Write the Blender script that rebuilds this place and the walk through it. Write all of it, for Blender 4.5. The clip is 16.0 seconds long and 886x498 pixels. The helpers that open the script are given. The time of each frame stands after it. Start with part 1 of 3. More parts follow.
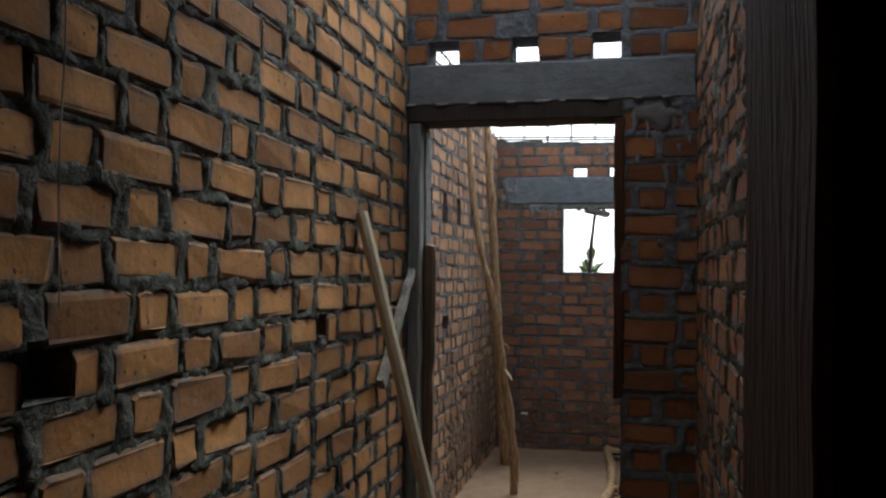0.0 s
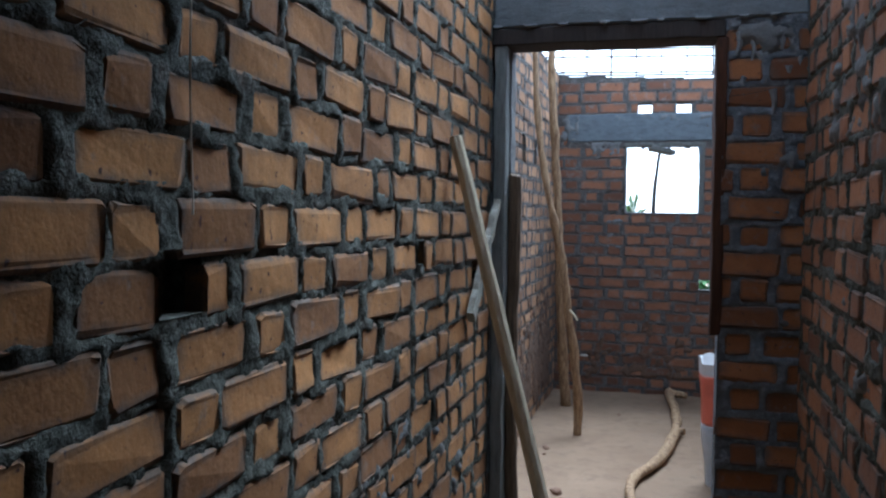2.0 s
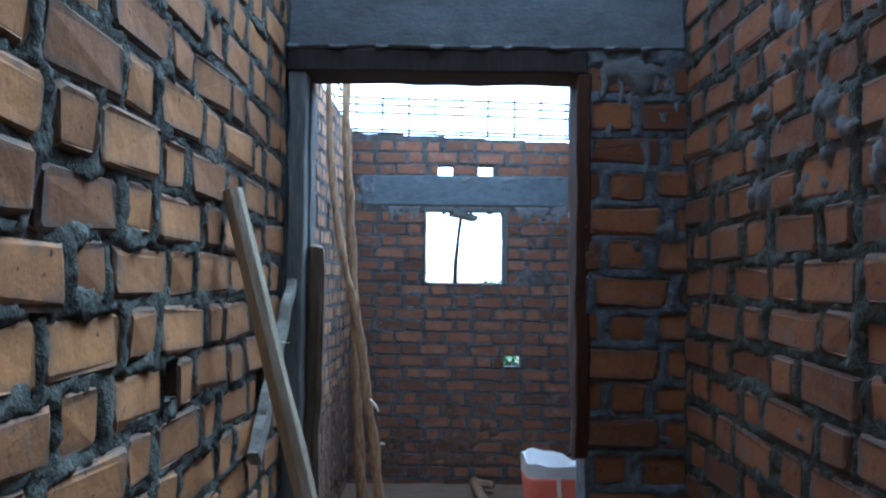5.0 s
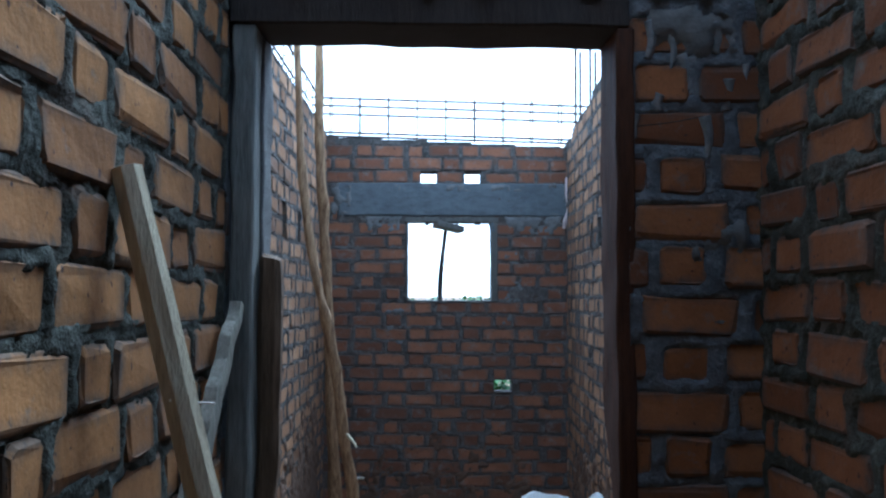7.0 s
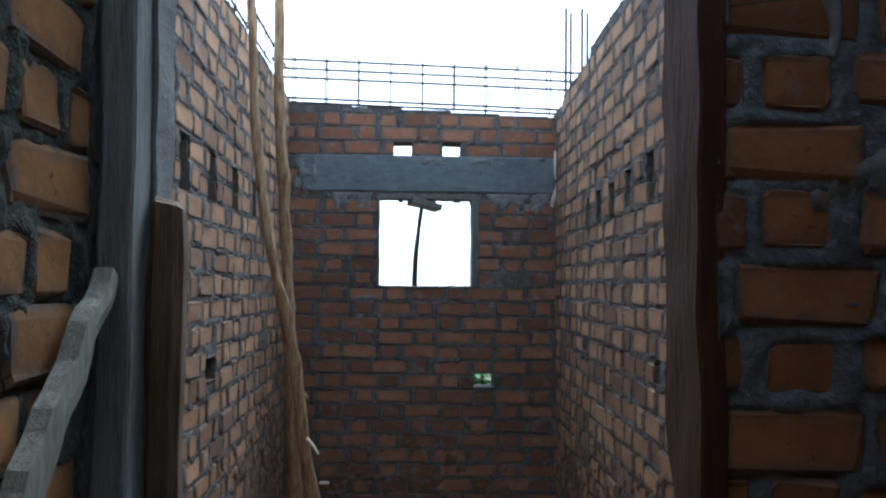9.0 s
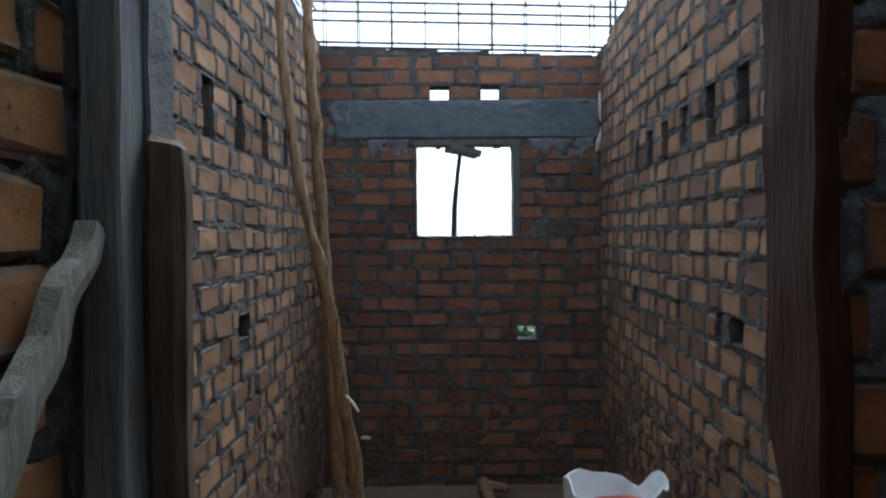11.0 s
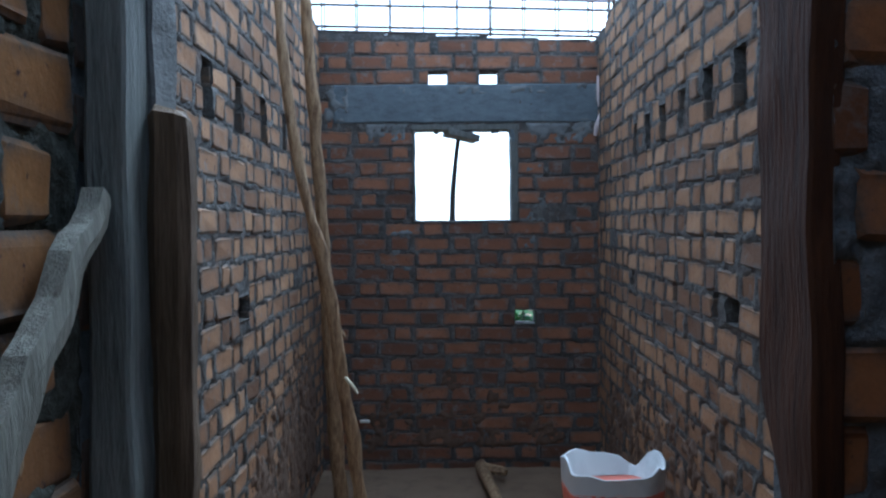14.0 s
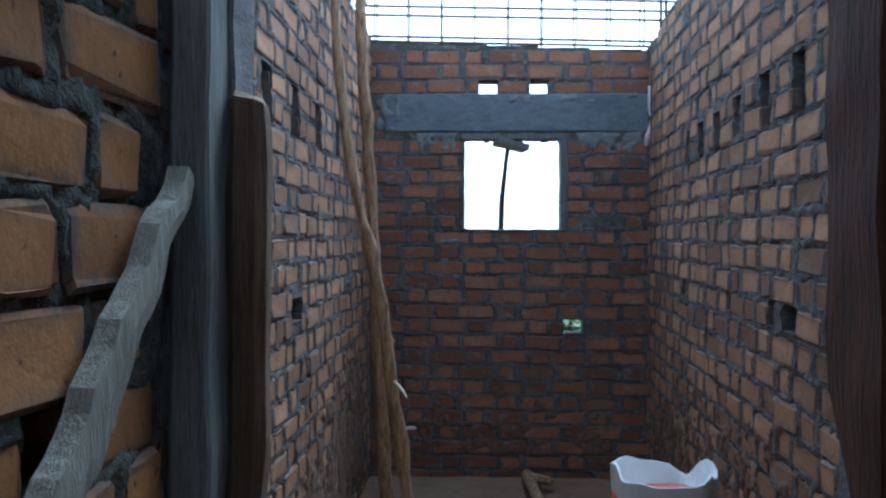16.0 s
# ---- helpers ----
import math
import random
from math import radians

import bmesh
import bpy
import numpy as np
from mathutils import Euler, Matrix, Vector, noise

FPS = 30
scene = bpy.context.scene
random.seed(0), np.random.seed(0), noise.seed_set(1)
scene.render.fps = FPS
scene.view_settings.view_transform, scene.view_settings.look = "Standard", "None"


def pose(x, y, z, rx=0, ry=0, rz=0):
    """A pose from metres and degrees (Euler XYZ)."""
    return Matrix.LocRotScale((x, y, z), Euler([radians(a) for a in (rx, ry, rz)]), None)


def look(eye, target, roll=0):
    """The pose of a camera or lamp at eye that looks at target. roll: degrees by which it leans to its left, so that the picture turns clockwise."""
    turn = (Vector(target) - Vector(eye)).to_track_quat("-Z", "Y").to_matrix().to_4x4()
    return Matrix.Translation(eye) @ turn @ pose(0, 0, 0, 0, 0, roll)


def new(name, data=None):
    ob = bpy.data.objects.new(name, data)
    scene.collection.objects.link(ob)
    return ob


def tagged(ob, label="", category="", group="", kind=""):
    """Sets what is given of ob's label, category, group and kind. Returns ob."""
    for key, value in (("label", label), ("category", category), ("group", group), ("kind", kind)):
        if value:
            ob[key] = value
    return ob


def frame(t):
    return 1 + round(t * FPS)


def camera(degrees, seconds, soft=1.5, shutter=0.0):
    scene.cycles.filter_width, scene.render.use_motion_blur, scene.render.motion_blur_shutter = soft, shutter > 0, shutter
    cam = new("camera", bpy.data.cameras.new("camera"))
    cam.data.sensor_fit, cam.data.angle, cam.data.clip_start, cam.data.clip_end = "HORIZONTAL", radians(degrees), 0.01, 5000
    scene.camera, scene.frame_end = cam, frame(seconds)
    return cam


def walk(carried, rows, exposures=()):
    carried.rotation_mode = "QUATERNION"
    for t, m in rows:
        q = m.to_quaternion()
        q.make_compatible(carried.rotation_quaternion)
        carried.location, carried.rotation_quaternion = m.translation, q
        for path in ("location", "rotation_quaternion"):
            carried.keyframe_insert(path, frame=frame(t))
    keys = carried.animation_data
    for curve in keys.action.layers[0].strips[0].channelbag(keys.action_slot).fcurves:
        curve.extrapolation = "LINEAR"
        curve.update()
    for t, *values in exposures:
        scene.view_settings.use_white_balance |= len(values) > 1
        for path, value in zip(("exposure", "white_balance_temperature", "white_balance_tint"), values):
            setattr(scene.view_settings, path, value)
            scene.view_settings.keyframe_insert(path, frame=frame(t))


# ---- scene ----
cam = camera(55.4, 16.0, soft=2.3)
PATH = [
    (0, (0.809, -3.053, 1.509), (0.384, -1.1, 1.558), 0.5),
    (0.5, (0.723, -3.046, 1.489), (0.306, -1.09, 1.533), -0.8),
    (1, (0.681, -3.046, 1.474), (0.243, -1.095, 1.509), -0.9),
    (1.5, (0.648, -3.02, 1.459), (0.256, -1.06, 1.397), 1.0),
    (2, (0.619, -2.977, 1.453), (0.106, -1.046, 1.373), 0.7),
    (2.5, (0.573, -2.848, 1.472), (0.138, -0.896, 1.487), -1.1),
    (3, (0.53, -2.732, 1.49), (0.136, -0.772, 1.451), -1.0),
    (3.5, (0.514, -2.643, 1.488), (0.309, -0.653, 1.479), 1.4),
    (4, (0.447, -2.468, 1.498), (0.405, -0.47, 1.561), -0.4),
    (6.5, (0.406, -1.813, 1.52), (0.431, 0.185, 1.608), 1.5),
    (7, (0.388, -1.641, 1.524), (0.433, 0.356, 1.636), 0.2),
    (7.5, (0.399, -1.528, 1.503), (0.506, 0.469, 1.526), 0.2),
    (8, (0.429, -1.365, 1.478), (0.49, 0.634, 1.515), 1.5),
    (8.5, (0.418, -1.231, 1.489), (0.341, 0.767, 1.47), 1.8),
    (9, (0.379, -1.058, 1.495), (0.491, 0.937, 1.583), 0.5),
    (9.5, (0.357, -0.906, 1.506), (0.562, 1.083, 1.566), -0.2),
    (10, (0.367, -0.865, 1.503), (0.474, 1.132, 1.484), -0.5),
    (12.5, (0.373, -0.861, 1.491), (0.371, 1.138, 1.457), -0.5),
    (13, (0.371, -0.875, 1.493), (0.366, 1.125, 1.505), -0.5),
    (13.5, (0.369, -0.863, 1.486), (0.38, 1.137, 1.435), -0.4),
    (14, (0.369, -0.879, 1.474), (0.397, 1.12, 1.415), -0.5),
    (14.5, (0.364, -0.904, 1.446), (0.305, 1.094, 1.397), 1.0),
    (15, (0.383, -0.922, 1.425), (0.421, 1.075, 1.332), 0.9),
    (15.5, (0.399, -0.927, 1.414), (0.461, 1.071, 1.339), 3.0),
    (16, (0.342, -0.901, 1.44), (0.266, 1.098, 1.414), 0.2),
]
EXPOSURES = [(0.0, 1.85, 6200, 8), (0.5, 2.35, 5000, 4), (2.0, 2.5, 4950, 4), (3.0, 2.55, 4850, 2), (4.0, 2.65, 4400, 0), (7.0, 2.05, 4550, 0), (9.0, 1.9, 5100, 2), (9.5, 1.6, 5000, 2), (10.0, 1.42, 5600, 4), (12.4, 1.8, 4750, 0), (16.0, 1.95, 4650, 0)]
walk(cam, [(t, look(eye, target, roll)) for t, eye, target, roll in PATH], EXPOSURES)

# ---- light: overcast sky over the unroofed building ----
world = bpy.data.worlds.new("overcast_sky")
scene.world = world
world.use_nodes = True
wn, wl = world.node_tree.nodes, world.node_tree.links
sky = wn.new("ShaderNodeTexSky")
sky.sky_type = 'NISHITA'
sky.sun_disc = False
sky.sun_elevation, sky.sun_rotation = radians(62), radians(19)
sky.dust_density, sky.air_density = 1.0, 1.0
grey = wn.new("ShaderNodeHueSaturation")
grey.inputs["Saturation"].default_value = 0.22
wl.new(sky.outputs[0], grey.inputs["Color"])
wl.new(grey.outputs[0], wn["Background"].inputs[0])
wn["Background"].inputs[1].default_value = 0.14
sun = new("sun", bpy.data.lights.new("sun", "SUN"))
sun.data.energy, sun.data.angle, sun.data.color = 0.9, radians(35), (1.0, 0.96, 0.9)
sun.matrix_world = look((0, 0, 10), (-10 * math.cos(radians(62)) * math.sin(radians(19)),
                                     -10 * math.cos(radians(62)) * math.cos(radians(19)), 10 - 10 * math.sin(radians(62))))


# ---- materials ----
class Mat:
    """A small builder for node materials."""

    def __init__(self, name):
        self.m = bpy.data.materials.new(name)
        self.m.use_nodes = True
        self.n, self.l = self.m.node_tree.nodes, self.m.node_tree.links
        self.b = self.n["Principled BSDF"]
        self.co = self.n.new("ShaderNodeTexCoord").outputs["Object"]
        geo = self.n.new("ShaderNodeNewGeometry")
        self.place, self.island = geo.outputs["Position"], geo.outputs["Random Per Island"]

    def put(self, sock, v):
        if isinstance(v, bpy.types.NodeSocket):
            self.l.new(v, sock)
        else:
            sock.default_value = v

    def noise(self, scale, detail=4, rough=0.6, where=None, stretch=None):
        t = self.n.new("ShaderNodeTexNoise")
        where = where or self.place
        if stretch:
            mp = self.n.new("ShaderNodeMapping")
            mp.inputs["Scale"].default_value = stretch
            self.l.new(where, mp.inputs["Vector"])
            where = mp.outputs[0]
        self.l.new(where, t.inputs["Vector"])
        t.inputs["Scale"].default_value, t.inputs["Detail"].default_value, t.inputs["Roughness"].default_value = scale, detail, rough
        return t.outputs["Fac"]

    def ramp(self, fac, *stops):
        r = self.n.new("ShaderNodeValToRGB")
        self.l.new(fac, r.inputs[0])
        e = r.color_ramp.elements
        while len(e) < len(stops):
            e.new(0.5)
        for k, (p, c) in zip(e, stops):
            k.position, k.color = p, (*c, 1) if len(c) == 3 else c
        return r.outputs[0]

    def band(self, fac, lo, hi):
        return self.ramp(fac, (lo, (0, 0, 0)), (hi, (1, 1, 1)))

    def mix(self, fac, a, b, mode="MIX"):
        x = self.n.new("ShaderNodeMix")
        x.data_type, x.blend_type = "RGBA", mode
        self.put(x.inputs[0], fac)
        for s, v in ((x.inputs[6], a), (x.inputs[7], b)):
            self.put(s, (*v, 1) if isinstance(v, tuple) and len(v) == 3 else v)
        return x.outputs[2]

    def math(self, op, a, b=0.0):
        x = self.n.new("ShaderNodeMath")
        x.operation = op
        self.put(x.inputs[0], a)
        self.put(x.inputs[1], b)
        return x.outputs[0]

    def done(self, color, rough=0.9, height=None, strength=0.5, distance=0.01, **more):
        self.put(self.b.inputs["Base Color"], (*color, 1) if isinstance(color, tuple) else color)
        self.put(self.b.inputs["Roughness"], rough)
        for k, v in more.items():
            self.put(self.b.inputs[k.replace("_", " ")], v)
        if height is not None:
            bump = self.n.new("ShaderNodeBump")
            bump.inputs["Strength"].default_value, bump.inputs["Distance"].default_value = strength, distance
            self.l.new(height, bump.inputs["Height"])
            self.l.new(bump.outputs[0], self.b.inputs["Normal"])
        return self.m


def brick_material(name, dark, mid, light, smear):
    m = Mat(name)
    info = m.n.new("ShaderNodeObjectInfo").outputs["Random"]
    pick = m.math("FRACT", m.math("ADD", info, m.island))
    col = m.ramp(pick, (0.0, dark), (0.25, mid), (0.6, light), (0.85, mid), (1.0, dark))
    blot = m.noise(9, 5, 0.65)
    col = m.mix(m.band(blot, 0.35, 0.75), col, m.mix(0.5, col, (0.17, 0.085, 0.04)))
    fine = m.noise(160, 3, 0.7)
    col = m.mix(0.35, col, m.mix(fine, (0.05, 0.03, 0.02), (0.75, 0.5, 0.33)), "OVERLAY")
    pits = m.noise(55, 2, 0.5)
    col = m.mix(m.band(pits, 0.66, 0.74), col, (0.10, 0.05, 0.035))
    cement = m.band(m.noise(13, 6, 0.7), 0.60 - smear, 0.74 - smear)
    col = m.mix(m.math("MULTIPLY", cement, 0.8), col, (0.20, 0.195, 0.18))
    uv = m.n.new("ShaderNodeUVMap")
    uv.uv_map = "face"
    cut = m.n.new("ShaderNodeSeparateXYZ")
    m.l.new(uv.outputs[0], cut.inputs[0])
    du = m.math("MULTIPLY", m.math("SUBTRACT", 0.5, m.math("ABSOLUTE", m.math("SUBTRACT", cut.outputs[0], 0.5))), 1.7)
    dv = m.math("SUBTRACT", 0.5, m.math("ABSOLUTE", m.math("SUBTRACT", cut.outputs[1], 0.5)))
    rim = m.math("ADD", m.math("MINIMUM", du, dv), m.math("MULTIPLY", m.math("SUBTRACT", m.noise(26, 5, 0.65), 0.5), 0.55))
    col = m.mix(m.ramp(rim, (0.02, (0.8, 0.8, 0.8)), (0.10, (0.42, 0.42, 0.42)), (0.27, (0, 0, 0))), col, m.mix(fine, (0.05, 0.052, 0.048), (0.14, 0.14, 0.13)))
    h = m.math("ADD", m.math("MULTIPLY", fine, 0.15), m.noise(24, 5, 0.6))
    return m.done(col, 0.95, h, 0.5, 0.006)


def mortar_material(name, dark, light, lump, mud):
    m = Mat(name)
    big, mid, fine = m.noise(3, 4), m.noise(30, 5, 0.72), m.noise(105, 4, 0.7)
    col = m.ramp(big, (0.3, dark), (0.7, light))
    col = m.mix(m.band(mid, 0.48, 0.72), col, lump)
    col = m.mix(0.32, col, m.mix(fine, (0.02, 0.02, 0.02), (0.8, 0.8, 0.78)), "OVERLAY")
    col = m.mix(m.band(m.noise(5, 4), 0.58, 0.75), col, mud)
    h = m.math("ADD", m.math("MULTIPLY", fine, 0.3), mid)
    return m.done(col, 0.97, h, 0.8, 0.015)


def concrete_material(name, a, b, stain):
    m = Mat(name)
    big, mid, fine = m.noise(2.5, 5, 0.65), m.noise(14, 5, 0.7, stretch=(1, 1, 2.2)), m.noise(140, 3)
    col = m.ramp(big, (0.3, a), (0.7, b))
    col = m.mix(m.band(mid, 0.45, 0.8), col, stain)
    col = m.mix(0.3, col, m.mix(fine, (0.05,) * 3, (0.75,) * 3), "OVERLAY")
    return m.done(col, 0.9, m.math("ADD", mid, m.math("MULTIPLY", fine, 0.25)), 0.6, 0.008)


def wood_material(name, dark, light, along=(14, 14, 1.2), spots=(0.06, 0.04, 0.03)):
    m = Mat(name)
    grain = m.noise(9, 5, 0.7, m.co, along)
    line = m.noise(30, 4, 0.6, m.co, along)
    big = m.noise(4, 4, 0.6, m.co)
    col = m.ramp(grain, (0.3, dark), (0.7, light))
    col = m.mix(m.band(line, 0.55, 0.8), col, m.mix(0.6, col, spots))
    col = m.mix(m.band(big, 0.55, 0.75), col, m.mix(0.45, col, dark))
    return m.done(col, 0.8, m.math("ADD", line, grain), 0.6, 0.006)


def earth_material(name, a, b, c):
    m = Mat(name)
    big, mid, fine = m.noise(1.6, 5), m.noise(11, 5, 0.65), m.noise(130, 4, 0.7)
    col = m.ramp(big, (0.3, a), (0.7, b))
    col = m.mix(m.band(mid, 0.5, 0.75), col, c)
    col = m.mix(0.35, col, m.mix(fine, (0.1,) * 3, (0.8,) * 3), "OVERLAY")
    return m.done(col, 0.95, m.math("ADD", mid, m.math("MULTIPLY", fine, 0.4)), 0.5, 0.012)


BRICK = brick_material("fired_clay_brick", (0.28, 0.145, 0.055), (0.47, 0.25, 0.085), (0.60, 0.34, 0.125), -0.01)
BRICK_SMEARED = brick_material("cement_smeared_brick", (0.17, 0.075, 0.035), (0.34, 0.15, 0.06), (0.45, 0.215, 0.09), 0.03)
BRICK_RED = brick_material("dusty_red_brick", (0.12, 0.065, 0.045), (0.235, 0.115, 0.07), (0.33, 0.17, 0.10), 0.05)
BRICK_TAN = brick_material("dusty_tan_brick", (0.16, 0.092, 0.05), (0.34, 0.20, 0.10), (0.46, 0.29, 0.155), 0.03)
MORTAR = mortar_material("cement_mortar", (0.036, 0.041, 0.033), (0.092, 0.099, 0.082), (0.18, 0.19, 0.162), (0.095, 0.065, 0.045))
MORTAR_PALE = mortar_material("pale_blue_grey_mortar", (0.10, 0.112, 0.125), (0.19, 0.21, 0.235), (0.28, 0.31, 0.34), (0.07, 0.065, 0.06))
MORTAR_ROOM = mortar_material("dusty_mortar", (0.06, 0.056, 0.052), (0.12, 0.112, 0.104), (0.19, 0.18, 0.17), (0.13, 0.085, 0.06))
CONCRETE = concrete_material("grey_concrete", (0.105, 0.125, 0.14), (0.17, 0.195, 0.21), (0.08, 0.09, 0.10))
CONCRETE_PALE = concrete_material("pale_grey_concrete", (0.17, 0.195, 0.21), (0.25, 0.28, 0.30), (0.14, 0.155, 0.165))
PLASTER = concrete_material("cement_smear", (0.14, 0.145, 0.145), (0.22, 0.225, 0.22), (0.10, 0.10, 0.10))
WOOD_PALE = wood_material("sawn_pale_wood", (0.56, 0.48, 0.32), (0.78, 0.71, 0.52), spots=(0.25, 0.19, 0.12))
WOOD_GREY = wood_material("weathered_grey_wood", (0.09, 0.092, 0.085), (0.18, 0.18, 0.165))
WOOD_JAMB = wood_material("pale_weathered_jamb_timber", (0.14, 0.152, 0.148), (0.31, 0.325, 0.305), (9, 9, 0.9), (0.07, 0.075, 0.075))
WOOD_ASH = wood_material("weathered_split_board", (0.20, 0.195, 0.165), (0.42, 0.41, 0.345), spots=(0.08, 0.07, 0.06))
WOOD_RED = wood_material("reddish_brown_timber", (0.03, 0.011, 0.004), (0.10, 0.033, 0.009), (5, 5, 0.6), (0.02, 0.008, 0.004))
WOOD_DARK = wood_material("dark_stained_timber", (0.028, 0.024, 0.021), (0.06, 0.047, 0.04))
WOOD_POST = wood_material("rough_brown_timber", (0.075, 0.048, 0.028), (0.22, 0.15, 0.09), (10, 10, 0.8), (0.03, 0.02, 0.014))
WOOD_POLE = wood_material("debarked_pole", (0.10, 0.05, 0.022), (0.50, 0.34, 0.185), (6, 6, 1.0), (0.07, 0.035, 0.018))
EARTH = earth_material("sandy_earth_floor", (0.19, 0.125, 0.075), (0.255, 0.18, 0.115), (0.155, 0.10, 0.062))
# floor earth with the passage's shade put into its colour, for less bounce
LOW_BOUNCE_EARTH = earth_material("shade_darkened_earth", (0.055, 0.042, 0.032), (0.09, 0.07, 0.052), (0.04, 0.03, 0.024))
SOIL = earth_material("outside_soil", (0.22, 0.13, 0.08), (0.30, 0.19, 0.11), (0.12, 0.14, 0.05))
STONE = earth_material("clod_of_earth", (0.14, 0.08, 0.05), (0.24, 0.15, 0.10), (0.10, 0.06, 0.04))


def steel_material():
    m = Mat("rusty_reinforcing_steel")
    col = m.ramp(m.noise(60, 4), (0.35, (0.05, 0.045, 0.045)), (0.7, (0.14, 0.09, 0.065)))
    return m.done(col, 0.6, m.noise(300, 2), 0.4, 0.002, Metallic=0.6)


def sack_material(name, col):
    m = Mat(name)
    weave = m.n.new("ShaderNodeTexWave")
    m.l.new(m.co, weave.inputs["Vector"])
    weave.inputs["Scale"].default_value = 90
    c = m.mix(m.band(m.noise(7, 4), 0.5, 0.8), (*col, 1), tuple(v * 0.62 for v in col))
    return m.done(c, 0.55, m.math("ADD", weave.outputs["Fac"], m.noise(18, 4)), 0.35, 0.004)


def leaf_material(name, a, b):
    m = Mat(name)
    return m.done(m.ramp(m.math("FRACT", m.math("ADD", m.island, m.noise(4))), (0.2, a), (0.8, b)), 0.55, Transmission_Weight=0.0)


STEEL = steel_material()
SACK_WHITE = sack_material("woven_white_plastic", (0.58, 0.59, 0.60))
SACK_RED = sack_material("printed_red_plastic", (0.66, 0.16, 0.10))
SACK_BLUE = sack_material("bluish_white_plastic", (0.50, 0.56, 0.64))
RAG = sack_material("pale_pink_plastic", (0.68, 0.55, 0.52))
NAIL = Mat("bright_wood_splinter").done((0.7, 0.66, 0.58), 0.7)
LEAF = leaf_material("palm_leaf", (0.04, 0.085, 0.02), (0.09, 0.16, 0.045))
LEAF_BUSH = leaf_material("bush_leaf", (0.05, 0.16, 0.04), (0.12, 0.30, 0.08))


# ---- mesh helpers ----
def link_mesh(name, me, material, parent=None, label=""):
    me.materials.append(material)
    ob = new(name, me)
    if parent is not None:
        ob.parent = parent
    if label:
        ob["label"] = label
    return ob


def part(name, bm, material, parent=None, label="", smooth=False):
    me = bpy.data.meshes.new(name)
    bm.normal_update()
    bm.to_mesh(me)
    bm.free()
    if smooth:
        me.polygons.foreach_set("use_smooth", [True] * len(me.polygons))
    return link_mesh(name, me, material, parent, label)


def box_bm(x0, x1, y0, y1, z0, z1, cuts=0, rough=0.0, bevel=0.004, seed=0.0):
    bm = bmesh.new()
    bmesh.ops.create_cube(bm, size=1)
    bmesh.ops.scale(bm, vec=(x1 - x0, y1 - y0, z1 - z0), verts=bm.verts)
    bmesh.ops.translate(bm, vec=((x0 + x1) / 2, (y0 + y1) / 2, (z0 + z1) / 2), verts=bm.verts)
    if bevel:
        bmesh.ops.bevel(bm, geom=bm.edges[:], offset=bevel, segments=1, affect="EDGES")
    for _ in range(cuts):
        longest = max(e.calc_length() for e in bm.edges)
        bmesh.ops.subdivide_edges(bm, edges=[e for e in bm.edges if e.calc_length() > longest * 0.55], cuts=1, use_grid_fill=True)
    if rough:
        for v in bm.verts:
            v.co += noise.noise_vector(v.co * 9 + Vector((seed, seed, seed))) * rough
    return bm


def tube_bm(points, radii, sides=10, knots=0.0, seed=0.0, per=6, square=False):
    """A rounded stick through points, capped at both ends, with uneven girth."""
    pts, rad = [], []
    n = len(points)
    P = [Vector(p) for p in points]
    for i in range(n - 1):
        a, b, c, d = P[max(i - 1, 0)], P[i], P[i + 1], P[min(i + 2, n - 1)]
        for k in range(per):
            t = k / per
            pts.append(0.5 * (2 * b + (c - a) * t + (2 * a - 5 * b + 4 * c - d) * t * t + (3 * b - a - 3 * c + d) * t ** 3))
            rad.append(radii[i] * (1 - t) + radii[i + 1] * t)
    pts.append(P[-1])
    rad.append(radii[-1])
    bm = bmesh.new()
    rings = []
    for i, p in enumerate(pts):
        d = (pts[min(i + 1, len(pts) - 1)] - pts[max(i - 1, 0)]).normalized()
        side = d.cross(Vector((0.3, 0.9, 0.31))).normalized()
        up = side.cross(d)
        ring = []
        for k in range(sides):
            a = 2 * math.pi * (k + 0.5) / sides
            r = rad[i]
            if square:
                r = r / max(abs(math.cos(a)), abs(math.sin(a)))
            r *= 1 + knots * noise.noise(p * 7 + Vector((seed, math.cos(a) * 0.6, math.sin(a) * 0.6)))
            ring.append(bm.verts.new(p + (side * math.cos(a) + up * math.sin(a)) * r))
        rings.append(ring)
    for a, b in zip(rings, rings[1:]):
        for k in range(sides):
            bm.faces.new((a[k], a[(k + 1) % sides], b[(k + 1) % sides], b[k]))
    bm.faces.new(rings[0][::-1])
    bm.faces.new(rings[-1])
    bmesh.ops.recalc_face_normals(bm, faces=bm.faces)
    return bm


def thing(name, label, category, group="", kind=""):
    return tagged(new(name), label, category, group, kind)


